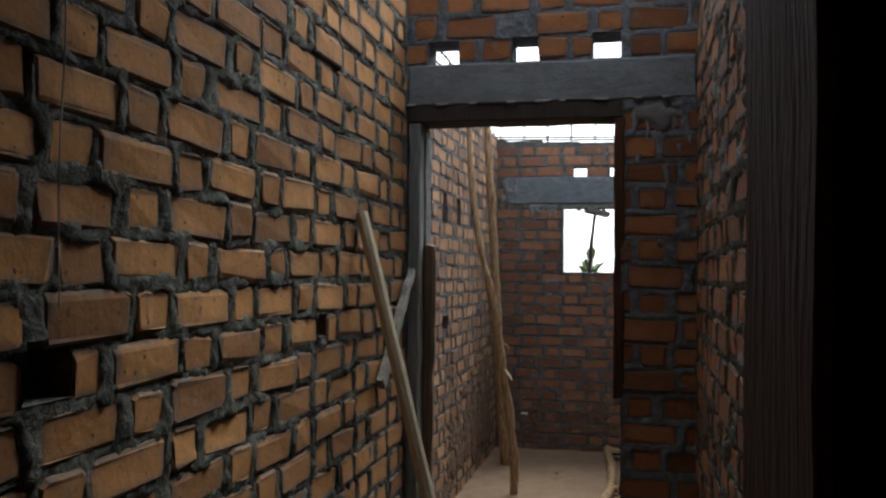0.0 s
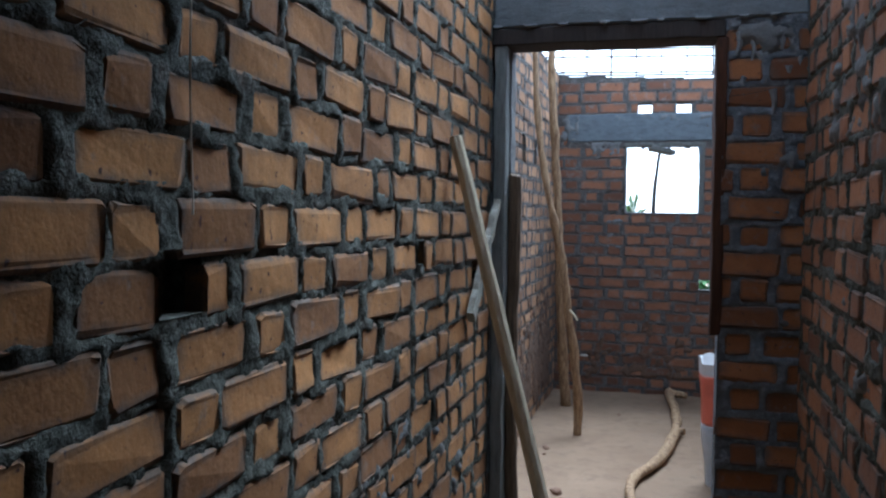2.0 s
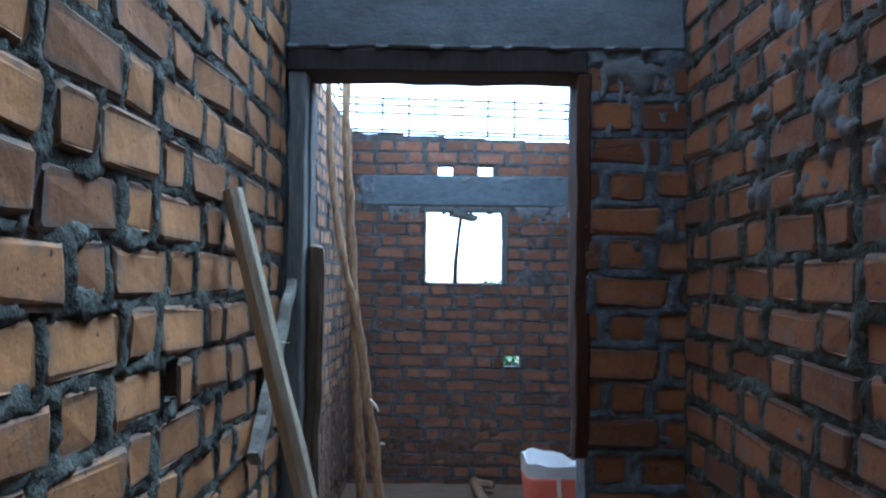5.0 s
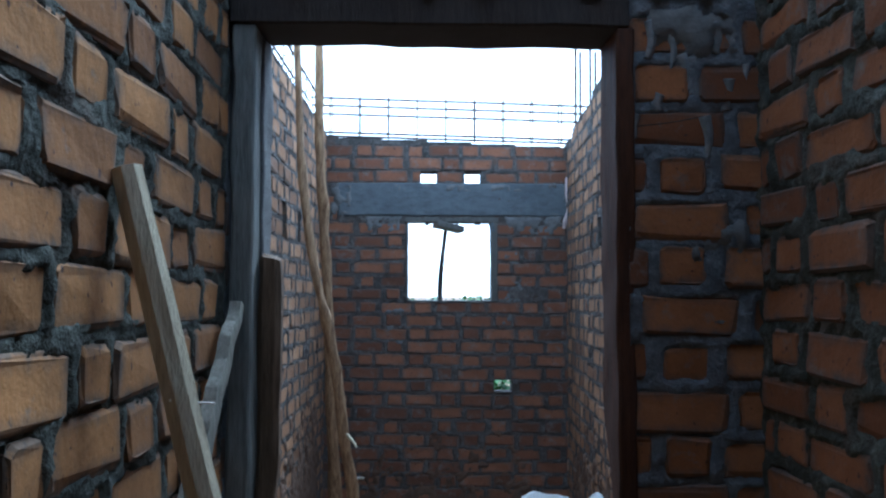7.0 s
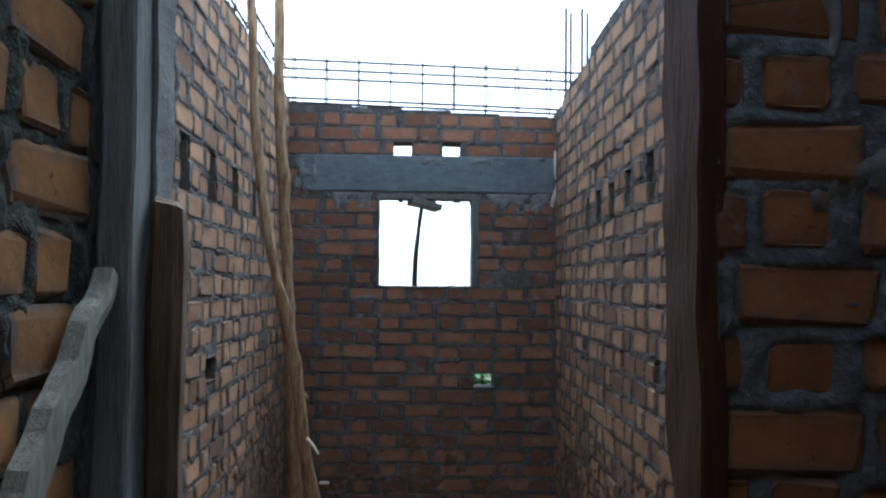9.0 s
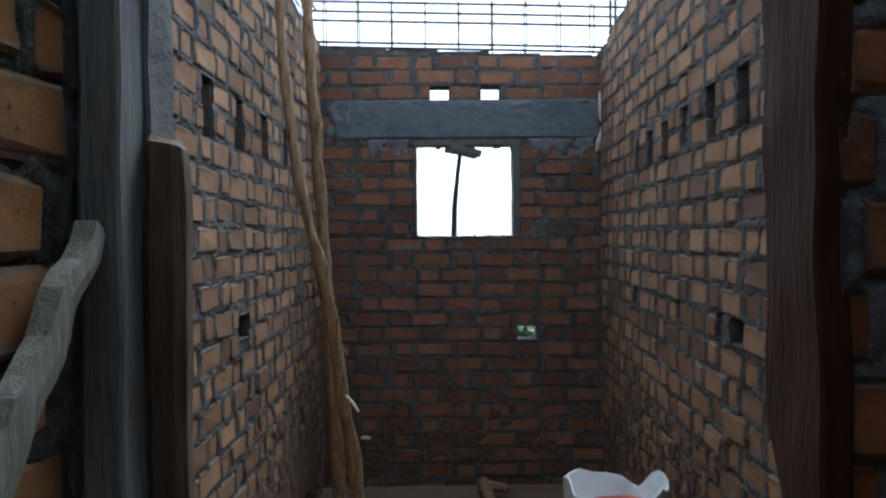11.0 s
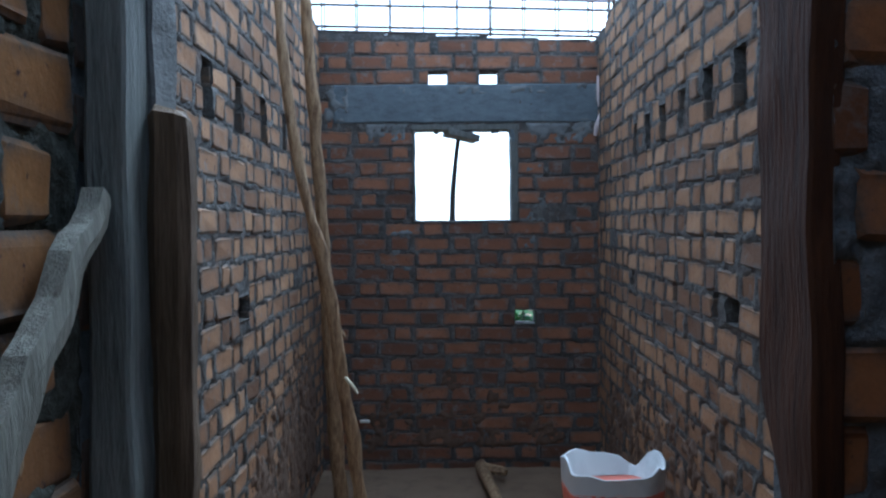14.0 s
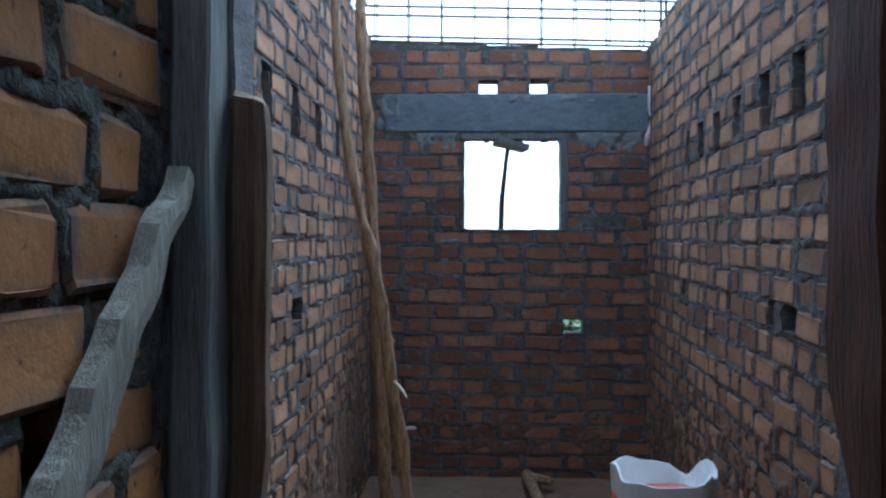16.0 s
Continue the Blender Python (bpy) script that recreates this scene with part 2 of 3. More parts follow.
# ---- brick pieces: unit blocks shared by all the walls ----
def unit_brick(seed, ru, rz, iu, iz):
    """Vertices and faces of one worn brick, 1 long (x), 1 deep (y, front at 0), 1 high (z), with rounded corners."""
    rnd = random.Random(seed)
    rim = []
    for su, sz in ((-1, -1), (1, -1), (1, 1), (-1, 1)):
        k = rnd.uniform(0.5, 1.5)
        a, b = (0.5 * su, (0.5 - rz * k) * sz), ((0.5 - ru * k) * su, 0.5 * sz)
        mid = ((0.5 - 0.3 * ru * k) * su, (0.5 - 0.3 * rz * k) * sz)
        rim += [a, mid, b] if su == sz else [b, mid, a]
    rim = [(u + rnd.uniform(-0.3, 0.3) * ru, z + rnd.uniform(-0.4, 0.3) * rz) for u, z in rim]
    n = len(rim)
    verts = [(u * (1 - 2 * iu), rnd.uniform(-0.09, 0.09), z * (1 - 2 * iz)) for u, z in rim]
    verts += [(u, 0.13 + rnd.uniform(-0.03, 0.05), z) for u, z in rim]
    verts += [(u, 1.0, z) for u, z in rim]
    faces = [tuple(range(n))]
    for r in (0, n):
        for k in range(n):
            m = (k + 1) % n
            faces.append((r + n + k, r + n + m, r + m, r + k))
    return verts, faces


STRETCHERS = [unit_brick(s, 0.06, 0.15, 0.03, 0.075) for s in range(9)]
HEADERS = [unit_brick(50 + s, 0.12, 0.15, 0.06, 0.075) for s in range(7)]
SHARED = {}


def face_uv(me, local):
    """Lays each brick's own length and height, 0 to 1, into the map that its dirty rim follows."""
    layer = me.uv_layers.new(name="face")
    at = np.empty(len(me.loops), int)
    me.loops.foreach_get("vertex_index", at)
    flat = np.array(local)[:, (0, 2)] + 0.5
    layer.data.foreach_set("uv", flat[at].ravel())


def shared_brick(kind, material):
    key = (kind, material.name)
    if key not in SHARED:
        verts, faces = (STRETCHERS if kind[0] == "s" else HEADERS)[kind[1]]
        me = bpy.data.meshes.new("brick")
        me.from_pydata(verts, [], faces)
        face_uv(me, verts)
        me.materials.append(material)
        SHARED[key] = me
    return SHARED[key]


WAITING = []


class BrickWall:
    """A wall whose seen face runs from start to end on plan. Openings are (u0, u1, z0, z1, depth): depth None goes right through."""

    def __init__(self, name, label, start, end, z0, z1, thick, openings, course, base, material, near, seed, plain=(), top=None, mortar=None,
                 period=0.36, phase=0.0, tall=(0.74, 0.86), lump=0.006, step=0.013, ragged=0.010):
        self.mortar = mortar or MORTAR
        self.start, self.u = Vector((*start, 0)), Vector((end[0] - start[0], end[1] - start[1], 0))
        self.length = self.u.length
        self.u.normalize()
        self.normal = Vector((self.u.y, -self.u.x, 0))
        self.z0, self.z1, self.thick, self.openings, self.seed = z0, z1, thick, openings, seed
        self.top, self.lump, self.step, self.ragged = top, lump, step, ragged
        self.rnd = random.Random(seed)
        self.bricks = self.bond(course, base, plain, period, phase, tall)
        self.ob = self.core(name)
        tagged(self.ob, label, "brick wall", kind="structure")
        WAITING.append(lambda: self.lay(material, near))

    def at(self, u, w, z):
        return self.start + self.u * u - self.normal * w + Vector((0, 0, z))

    def crest(self, u):
        """How high the wall stands at u."""
        return self.z1 if self.top is None else self.top(u)

    def mortar_field(self, us, zs):
        """How far the mortar stands out at each grid point: squeezed lumps in the joints, sunk behind the bricks, ragged along their rims."""
        U, Z = np.array(us), np.array(zs)
        lumps, wander = np.empty((len(us), len(zs))), np.empty((len(us), len(zs)))
        for i, u in enumerate(us):
            for j, z in enumerate(zs):
                p = Vector((u, z, self.seed * 3.1))
                fine = noise.noise(p * 34)
                lumps[i, j] = 0.003 + self.lump * (0.7 * noise.noise(p * 9) + 0.9 * fine + 0.5 * noise.noise(p * 75))
                wander[i, j] = self.ragged * (0.7 * fine + 0.9 * noise.noise(p * 17 + Vector((7, 3, 0))))
        field = lumps.copy()
        for a, b, zc, tall in self.bricks:
            i0, i1 = np.searchsorted(U, (a - 0.012, b + 0.012))
            j0, j1 = np.searchsorted(Z, (zc - tall / 2 - 0.012, zc + tall / 2 + 0.012))
            du = (b - a) / 2 - np.abs(U[i0:i1] - (a + b) / 2)
            dz = tall / 2 - np.abs(Z[j0:j1] - zc)
            inside = np.minimum(du[:, None], dz[None, :]) + wander[i0:i1, j0:j1] - 0.003
            t = np.clip(inside / 0.012, 0, 1)
            under = (Z[j0:j1] < zc - tall / 2 + 0.003)[None, :] & (du > 0)[:, None] & (wander[i0:i1, j0:j1] > -0.3 * self.ragged)
            field[i0:i1, j0:j1] -= 0.005 * under
            field[i0:i1, j0:j1] = np.minimum(field[i0:i1, j0:j1], lumps[i0:i1, j0:j1] * (1 - t) - 0.014 * t)
        return field

    def core(self, name):
        step = self.step
        us, zs = {0.0, self.length}, {self.z0, self.z1}
        for a, b, c, d, _ in self.openings:
            us |= {max(0.0, a), min(self.length, b)}
            zs |= {max(self.z0, c), min(self.z1, d)}

        def fill(marks):
            marks = sorted(marks)
            out = []
            for a, b in zip(marks, marks[1:]):
                n = max(1, round((b - a) / step))
                out += [a + (b - a) * k / n for k in range(n)]
            return out + [marks[-1]]

        us, zs = fill(us), fill(zs)
        nu, nz = len(us) - 1, len(zs) - 1
        field = self.mortar_field(us, zs)
        deep = [[0.0] * nz for _ in range(nu)]
        for i in range(nu):
            for j in range(nz):
                u, z = (us[i] + us[i + 1]) / 2, (zs[j] + zs[j + 1]) / 2
                for a, b, c, d, w in self.openings:
                    if a < u < b and c < z < d:
                        deep[i][j] = self.thick if w is None else w
                if self.top is not None and z > self.top(u):
                    deep[i][j] = self.thick
        verts, faces, index, soft = [], [], {}, set()

        def vert(i, j, w):
            key = (i, j, w)
            if key not in index:
                index[key] = len(verts)
                u, z = us[i], zs[j]
                verts.append(self.at(u, w - (field[i, j] if w == 0.0 else 0.0), z))
            return index[key]

        T = self.thick
        for i in range(nu):
            for j in range(nz):
                w = deep[i][j]
                if w < T:
                    soft.add(len(faces))
                    faces.append((vert(i, j, w), vert(i + 1, j, w), vert(i + 1, j + 1, w), vert(i, j + 1, w)))
                    faces.append((vert(i, j, T), vert(i, j + 1, T), vert(i + 1, j + 1, T), vert(i + 1, j, T)))
                for di, dj, a, b in ((-1, 0, (i, j), (i, j + 1)), (1, 0, (i + 1, j + 1), (i + 1, j)), (0, -1, (i + 1, j), (i, j)), (0, 1, (i, j + 1), (i + 1, j + 1))):
                    x, y = i + di, j + dj
                    other = deep[x][y] if 0 <= x < nu and 0 <= y < nz else T
                    if other > w:
                        faces.append((vert(*a, w), vert(*b, w), vert(*b, other), vert(*a, other))[::-1])
        me = bpy.data.meshes.new(name)
        me.from_pydata(verts, [], faces)
        me.polygons.foreach_set("use_smooth", [f in soft for f in range(len(faces))])
        return link_mesh(name, me, self.mortar)

    def bond(self, course, base, plain, period, phase, tall):
        """Long faces and brick ends by turns in each course, set over by half a period in the next: (u0, u1, middle height, height) of each brick."""
        rnd, bricks = self.rnd, []
        first = -int((base - self.z0) / course) - 1
        for r in range(first, int((self.z1 - base) / course) + 2):
            z = base + r * course
            if z < self.z0 - 0.01:
                continue
            u = (phase + (r % 2) * period * 0.52 + rnd.uniform(-0.02, 0.02)) % period - period
            while u < self.length:
                wide = period * rnd.uniform(0.56, 0.62)
                end = period * rnd.uniform(0.26, 0.33)
                for a, b in ((u, u + wide), (u + wide + (period - wide - end) / 2, u + period - (period - wide - end) / 2)):
                    a, b = a + rnd.uniform(-0.006, 0.006), b + rnd.uniform(-0.006, 0.006)
                    a, b = max(a, 0.004), min(b, self.length - 0.004)
                    h = course * rnd.uniform(*tall)
                    zc = z + course / 2 + rnd.uniform(-0.004, 0.004) + 0.007 * noise.noise(Vector((u * 1.2, r * 0.1, self.seed)))
                    lo, hi = zc - h / 2, zc + h / 2
                    for o in (*self.openings, *plain):
                        if lo < o[3] - 0.012 and hi > o[2] + 0.012 and a < o[1] and b > o[0]:
                            if (a + b) / 2 < (o[0] + o[1]) / 2:
                                b = min(b, o[0] + 0.003)
                            else:
                                a = max(a, o[1] - 0.003)
                    if b - a > 0.035 and hi < self.crest((a + b) / 2) + 0.02 and lo > self.z0 - 0.02 and rnd.random() > 0.003:
                        bricks.append((a, b, zc, h))
                u += period + rnd.uniform(-0.008, 0.008)
        return bricks

    def lay(self, material, near):
        rnd, bricks = self.rnd, []
        for a, b, zc, h in self.bricks:
            kind = ("s", rnd.randrange(9)) if b - a > 0.13 else ("h", rnd.randrange(7))
            proud = 0.0005 + rnd.uniform(-0.003, 0.005)
            m = Matrix.Translation(self.at((a + b) / 2, -proud, zc)) @ Matrix((( *self.u, 0), (*-self.normal, 0), (0, 0, 1, 0), (0, 0, 0, 1))).transposed() \
                @ pose(0, 0, 0, rnd.uniform(-3, 3), rnd.uniform(-1.8, 1.8), rnd.uniform(-2, 2)) @ Matrix.Diagonal((b - a, 0.032, h, 1))
            bricks.append((abs((a + b) / 2 - near[0]) + 0.6 * abs(zc - near[1]), kind, m))
        bricks.sort(key=lambda b: b[0])
        for _, kind, m in bricks[:300]:
            o = new("brick", shared_brick(kind, material))
            o.parent = self.ob
            o.matrix_basis = m
        verts, faces, local = [], [], []
        for _, kind, m in bricks[300:]:
            vs, fs = (STRETCHERS if kind[0] == "s" else HEADERS)[kind[1]]
            k = len(verts)
            verts += [m @ Vector(v) for v in vs]
            local += vs
            faces += [tuple(k + i for i in f) for f in fs]
        if verts:
            me = bpy.data.meshes.new("brickwork")
            me.from_pydata(verts, [], faces)
            face_uv(me, local)
            tagged(link_mesh("brickwork", me, material, self.ob), kind="stuff")


# ---- ground, floor ----
def sheet(name, x0, x1, y0, y1, z, step, rough, material, label, category):
    bm = bmesh.new()
    nx, ny = max(1, int((x1 - x0) / step)), max(1, int((y1 - y0) / step))
    grid = [[bm.verts.new((x0 + (x1 - x0) * i / nx, y0 + (y1 - y0) * j / ny, 0)) for i in range(nx + 1)] for j in range(ny + 1)]
    for row in grid:
        for v in row:
            v.co.z = z + rough * (noise.noise(v.co * 1.7) + 0.5 * noise.noise(v.co * 7) + 0.3 * noise.noise(v.co * 21))
    for j in range(ny):
        for i in range(nx):
            bm.faces.new((grid[j][i], grid[j][i + 1], grid[j + 1][i + 1], grid[j + 1][i]))
    return tagged(part(name, bm, material, smooth=True), label, category, kind="structure")


FLOOR_Z = -0.025
sheet("floor", -0.6, 1.8, 0.16, 4.5, FLOOR_Z, 0.04, 0.012, EARTH, "bare sandy earth floor strewn with small clods", "floor")
# the passage floor is unseen; its dark colour keeps the lower walls dim
sheet("floor_corridor", -0.2, 1.8, -4.6, 0.16, FLOOR_Z, 0.04, 0.012, LOW_BOUNCE_EARTH, "unseen earth floor of the passage, coloured dark to cut bounce light", "floor")
sheet("ground", -1500, 1500, -1500, 1500, -0.12, 150, 0.0, SOIL, "bare reddish soil outside the building", "ground")

# ---- walls ----
FAR_Y = 4.25
wall_left = BrickWall("wall_corridor_left", "orange fired brick wall with rough grey mortar joints", (0.0, -4.4), (0.0, 0.0), FLOOR_Z - 0.1, 2.95, 0.2,
                      [(2.36, 2.47, 1.315, 1.405, 0.16), (3.49, 3.56, 1.325, 1.385, 0.12), (4.12, 4.19, 1.24, 1.31, 0.12)], 0.0865, 1.302, BRICK, (2.6, 1.6), 1, phase=2.544, tall=(0.82, 0.94), lump=0.008, step=0.0095, ragged=0.015)
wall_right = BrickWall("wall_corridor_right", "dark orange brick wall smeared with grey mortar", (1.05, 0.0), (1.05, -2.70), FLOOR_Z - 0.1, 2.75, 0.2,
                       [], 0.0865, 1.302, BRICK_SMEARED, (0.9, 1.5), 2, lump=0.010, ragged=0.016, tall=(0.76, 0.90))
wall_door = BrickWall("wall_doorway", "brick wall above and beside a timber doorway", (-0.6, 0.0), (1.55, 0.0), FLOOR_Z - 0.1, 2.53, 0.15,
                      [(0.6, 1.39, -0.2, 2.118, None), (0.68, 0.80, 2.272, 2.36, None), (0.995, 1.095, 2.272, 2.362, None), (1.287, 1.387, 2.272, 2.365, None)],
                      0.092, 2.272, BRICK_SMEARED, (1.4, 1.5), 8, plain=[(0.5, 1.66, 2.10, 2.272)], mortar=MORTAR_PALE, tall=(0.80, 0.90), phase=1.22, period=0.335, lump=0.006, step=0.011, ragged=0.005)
wall_room_left = BrickWall("wall_room_left", "tan brick wall with a row of square vent holes", (-0.345, 0.15), (-0.30, FAR_Y + 0.15), FLOOR_Z - 0.1, 2.70, 0.2,
                           [(1.575, 1.69, 1.815, 2.0, 0.15), (1.985, 2.11, 1.815, 2.0, 0.15), (2.41, 2.54, 1.82, 2.0, 0.15), (2.88, 2.99, 1.825, 2.0, 0.15),
                            (2.0, 2.17, 1.125, 1.215, 0.12), (3.70, 3.79, 1.13, 1.21, 0.12)], 0.093, 1.815, BRICK_TAN, (1.9, 1.5), 4,
                           top=lambda u: 2.66 + 0.05 * round(noise.noise(Vector((u * 2.1, 0, 0))) * 2) / 2, mortar=MORTAR_ROOM, period=0.375, tall=(0.81, 0.93), ragged=0.014, lump=0.008)
wall_room_right = BrickWall("wall_room_right", "brownish brick wall with vent holes and uneven crest", (1.40, FAR_Y + 0.15), (1.20, 0.15), FLOOR_Z - 0.1, 2.76, 0.2,
                            [(FAR_Y + 0.15 - b, FAR_Y + 0.15 - a, c, d, w) for a, b, c, d, w in
                             ((1.50, 1.61, 1.805, 1.985, 0.15), (1.83, 1.94, 1.81, 1.985, 0.15), (2.18, 2.28, 1.83, 1.965, 0.15), (2.48, 2.58, 1.80, 1.95, 0.15),
                              (2.77, 2.87, 1.79, 1.95, 0.15), (3.05, 3.15, 1.80, 1.94, 0.15),
                              (1.55, 1.68, 1.165, 1.245, 0.12), (1.77, 1.83, 1.165, 1.25, 0.12), (2.30, 2.37, 1.17, 1.255, 0.12), (3.13, 3.20, 1.175, 1.25, 0.12))],
                            0.093, 1.80, BRICK_TAN, (2.4, 1.5), 5, top=lambda u: 2.60 + 0.04 * round(u * 1.1), mortar=MORTAR_ROOM, period=0.375, tall=(0.81, 0.93), ragged=0.014, lump=0.008)
WX = -0.31
wall_far = BrickWall("wall_far", "reddish brick wall with a small unglazed window", (WX, FAR_Y), (1.425, FAR_Y), FLOOR_Z - 0.1, 2.66, 0.16,
                     [(0.262 - WX, 0.90 - WX, 1.49, 2.062, None), (0.36 - WX, 0.475 - WX, 2.318, 2.402, None), (0.67 - WX, 0.787 - WX, 2.318, 2.402, None),
                      (0.875 - WX, 1.005 - WX, 0.86, 0.945, None), (1.395 - WX, 1.418 - WX, 2.33, 2.56, None)],
                     0.0915, 2.316, BRICK_RED, (0.9, 1.3), 6, plain=[(-0.22 - WX, 1.39 - WX, 2.085, 2.318)], top=lambda u: 2.645 - 0.04 * u, mortar=MORTAR_ROOM, period=0.375, tall=(0.81, 0.93), ragged=0.014, lump=0.008)

# unseen closing walls behind the start of the walk, and a slab added as light blocker
wall_entry = BrickWall("wall_entry", "short brick return beside the entry", (0.90, -2.82), (1.25, -2.82), FLOOR_Z - 0.1, 2.95, 0.12, [], 0.087, 1.317, BRICK, (0.1, 1.4), 7)


def plain_wall(name, x0, x1, y0, y1, z0, z1, label, category="wall", material=MORTAR):
    return tagged(part(name, box_bm(x0, x1, y0, y1, z0, z1, bevel=0), material), label, category, kind="structure")


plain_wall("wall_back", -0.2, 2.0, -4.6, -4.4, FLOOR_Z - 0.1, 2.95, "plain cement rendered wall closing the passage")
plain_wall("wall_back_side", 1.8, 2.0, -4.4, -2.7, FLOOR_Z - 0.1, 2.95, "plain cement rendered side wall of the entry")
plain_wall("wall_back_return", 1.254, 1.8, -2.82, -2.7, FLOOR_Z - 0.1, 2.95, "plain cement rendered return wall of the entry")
# added out of view: its front edge sets how much sky reaches the passage
plain_wall("ceiling", -0.2, 2.0, -4.6, -1.18, 2.956, 3.1, "unseen slab added over the entry to block sky light", "ceiling", CONCRETE)


def lintel(name, label, x0, x1, y0, y1, z0, z1, seed, material):
    bm = box_bm(x0, x1, y0, y1, z0, z1, cuts=5, rough=0.006, bevel=0.006, seed=seed)
    return tagged(part(name, bm, material), label, "lintel", kind="structure")


lintel("lintel_doorway", "smooth grey cast concrete lintel over the doorway", 0.004, 1.046, -0.012, 0.152, 2.119, 2.268, 3, CONCRETE_PALE)
lintel("lintel_window", "stained grey concrete lintel over the window", -0.215, 1.388, FAR_Y - 0.012, FAR_Y + 0.162, 2.088, 2.315, 8, CONCRETE)


def smear(name, wall, u0, u1, z0, z1, material, cover, label, seed, thick=0.011, lean=(0.0, 0.0)):
    """Cement or mud thrown over a brick wall: a lumpy coat that dips below the brick faces where it runs out."""
    bm = bmesh.new()
    nu, nz = max(2, int((u1 - u0) / 0.012)), max(2, int((z1 - z0) / 0.012))
    rows = []
    for j in range(nz + 1):
        row = []
        for i in range(nu + 1):
            a, b = i / nu, j / nz
            u, z = u0 + (u1 - u0) * a, z0 + (z1 - z0) * b
            edge = min(1.0, 6 * min(a, 1 - a), 6 * min(b, 1 - b))
            p = Vector((u * 1.0, z * 1.0, seed))
            n = 0.45 * noise.noise(p * 7) + 0.45 * noise.noise(p * 18) + 0.35 * noise.noise(p * 43)
            f = n + cover + lean[0] * (a - 0.5) + lean[1] * (b - 0.5) - 1.2 * (1 - edge)
            h = -0.008 + (thick + 0.008) * max(0.0, min(1.0, f * 3)) + 0.004 * noise.noise(p * 40)
            row.append(bm.verts.new(wall.at(u, -h, z)))
        rows.append(row)
    for j in range(nz):
        for i in range(nu):
            bm.faces.new((rows[j][i], rows[j][i + 1], rows[j + 1][i + 1], rows[j + 1][i]))
    return part(name, bm, material, wall.ob, label, smooth=True)


MUD = earth_material("brown_mud_coat", (0.11, 0.068, 0.045), (0.17, 0.112, 0.075), (0.09, 0.058, 0.04))
CEMENT_PALE = concrete_material("pale_cement_splash", (0.20, 0.215, 0.225), (0.34, 0.36, 0.37), (0.14, 0.15, 0.155))
smear("cement_smear", wall_far, 0.90 - WX, 1.41 - WX, 1.93, 2.10, PLASTER, 0.25, "grey cement smeared beside the window", 21, lean=(0, 0.8))
smear("cement_smear", wall_far, -0.06 - WX, 0.262 - WX, 1.95, 2.10, PLASTER, 0.25, "grey cement smeared beside the window", 22, lean=(0, 0.8))
smear("cement_smear", wall_far, 0.91 - WX, 1.10 - WX, 1.2, 1.95, PLASTER, -0.05, "thin cement runs below the window", 23)
smear("cement_smear", wall_far, 0.1 - WX, 0.30 - WX, 1.1, 1.5, PLASTER, 0.0, "thin cement runs below the window", 24)
smear("cement_smear", wall_door, 1.40, 1.645, 1.86, 2.125, PLASTER, 0.12, "pale cement splashes below the lintel", 25, lean=(0, 0.9))
smear("cement_smear", wall_door, 1.47, 1.645, 0.9, 1.8, PLASTER, -0.15, "grey cement smeared on the pier", 26, lean=(0.5, 0))
smear("mud_coat", wall_room_left, 1.9, 4.0, 0.0, 1.12, MUD, 0.18, "brown mud coat over the lower bricks", 27, lean=(0.3, -0.9))
smear("mud_coat", wall_room_right, 0.1, 3.3, 0.0, 1.12, MUD, 0.10, "brown mud coat over the lower bricks", 36, lean=(0.2, -0.9))
smear("mud_coat", wall_far, 0.02, 1.70, 0.0, 0.80, MUD, 0.0, "brown mud splashed over the lower bricks", 37, thick=0.008, lean=(0.0, -0.8))
smear("cement_smear", wall_right, 0.2, 2.4, 0.9, 1.5, PLASTER, -0.2, "lumpy cement smeared over the bricks", 28)
smear("cement_smear", wall_right, 0.1, 2.6, 1.45, 2.7, PLASTER, -0.02, "lumpy cement smeared over the bricks", 35)
smear("cement_smear", wall_left, 2.3, 4.3, 0.2, 1.1, PLASTER, -0.1, "lumpy cement smeared over the bricks", 29)
smear("cement_smear", wall_far, 0.01, 0.22, 2.04, 2.36, PLASTER, 0.15, "grey cement smeared round the lintel end", 31, thick=0.018)
smear("cement_smear", wall_far, 1.24 - WX, 1.41 - WX, 2.05, 2.36, PLASTER, 0.1, "grey cement smeared round the lintel end", 32, thick=0.018)
smear("cement_smear", wall_far, 0.0 - WX, 1.3 - WX, 2.25, 2.315, PLASTER, 0.2, "grey cement along the top of the lintel", 33, thick=0.016)

rd = random.Random(4)
for k in range(11):
    u, z = 1.41 + 0.022 * k + rd.uniform(-0.006, 0.006), rd.uniform(1.86, 2.09)
    drop = rd.uniform(0.02, 0.09)
    part("cement_run", tube_bm([wall_door.at(u, 0.004, z), wall_door.at(u + rd.uniform(-0.01, 0.01), 0.003, z - drop * 0.5), wall_door.at(u + rd.uniform(-0.006, 0.006), 0.002, z - drop)],
                               [0.012, 0.009, 0.006], 8, 1.2, k, 6), CEMENT_PALE, wall_door.ob, "pale cement run", smooth=True)
for k in range(9):
    u = 0.62 + 0.115 * k + rd.uniform(-0.03, 0.03)
    w = rd.uniform(0.02, 0.06)
    part("cement_run", tube_bm([wall_door.at(u, -0.013, 2.122), wall_door.at(u + w / 2, -0.014, 2.120), wall_door.at(u + w, -0.013, 2.123)],
                               [0.004, 0.007, 0.004], 7, 0.6, k + 20, 4), CEMENT_PALE, wall_door.ob, "pale cement drip along the lintel edge", smooth=True)

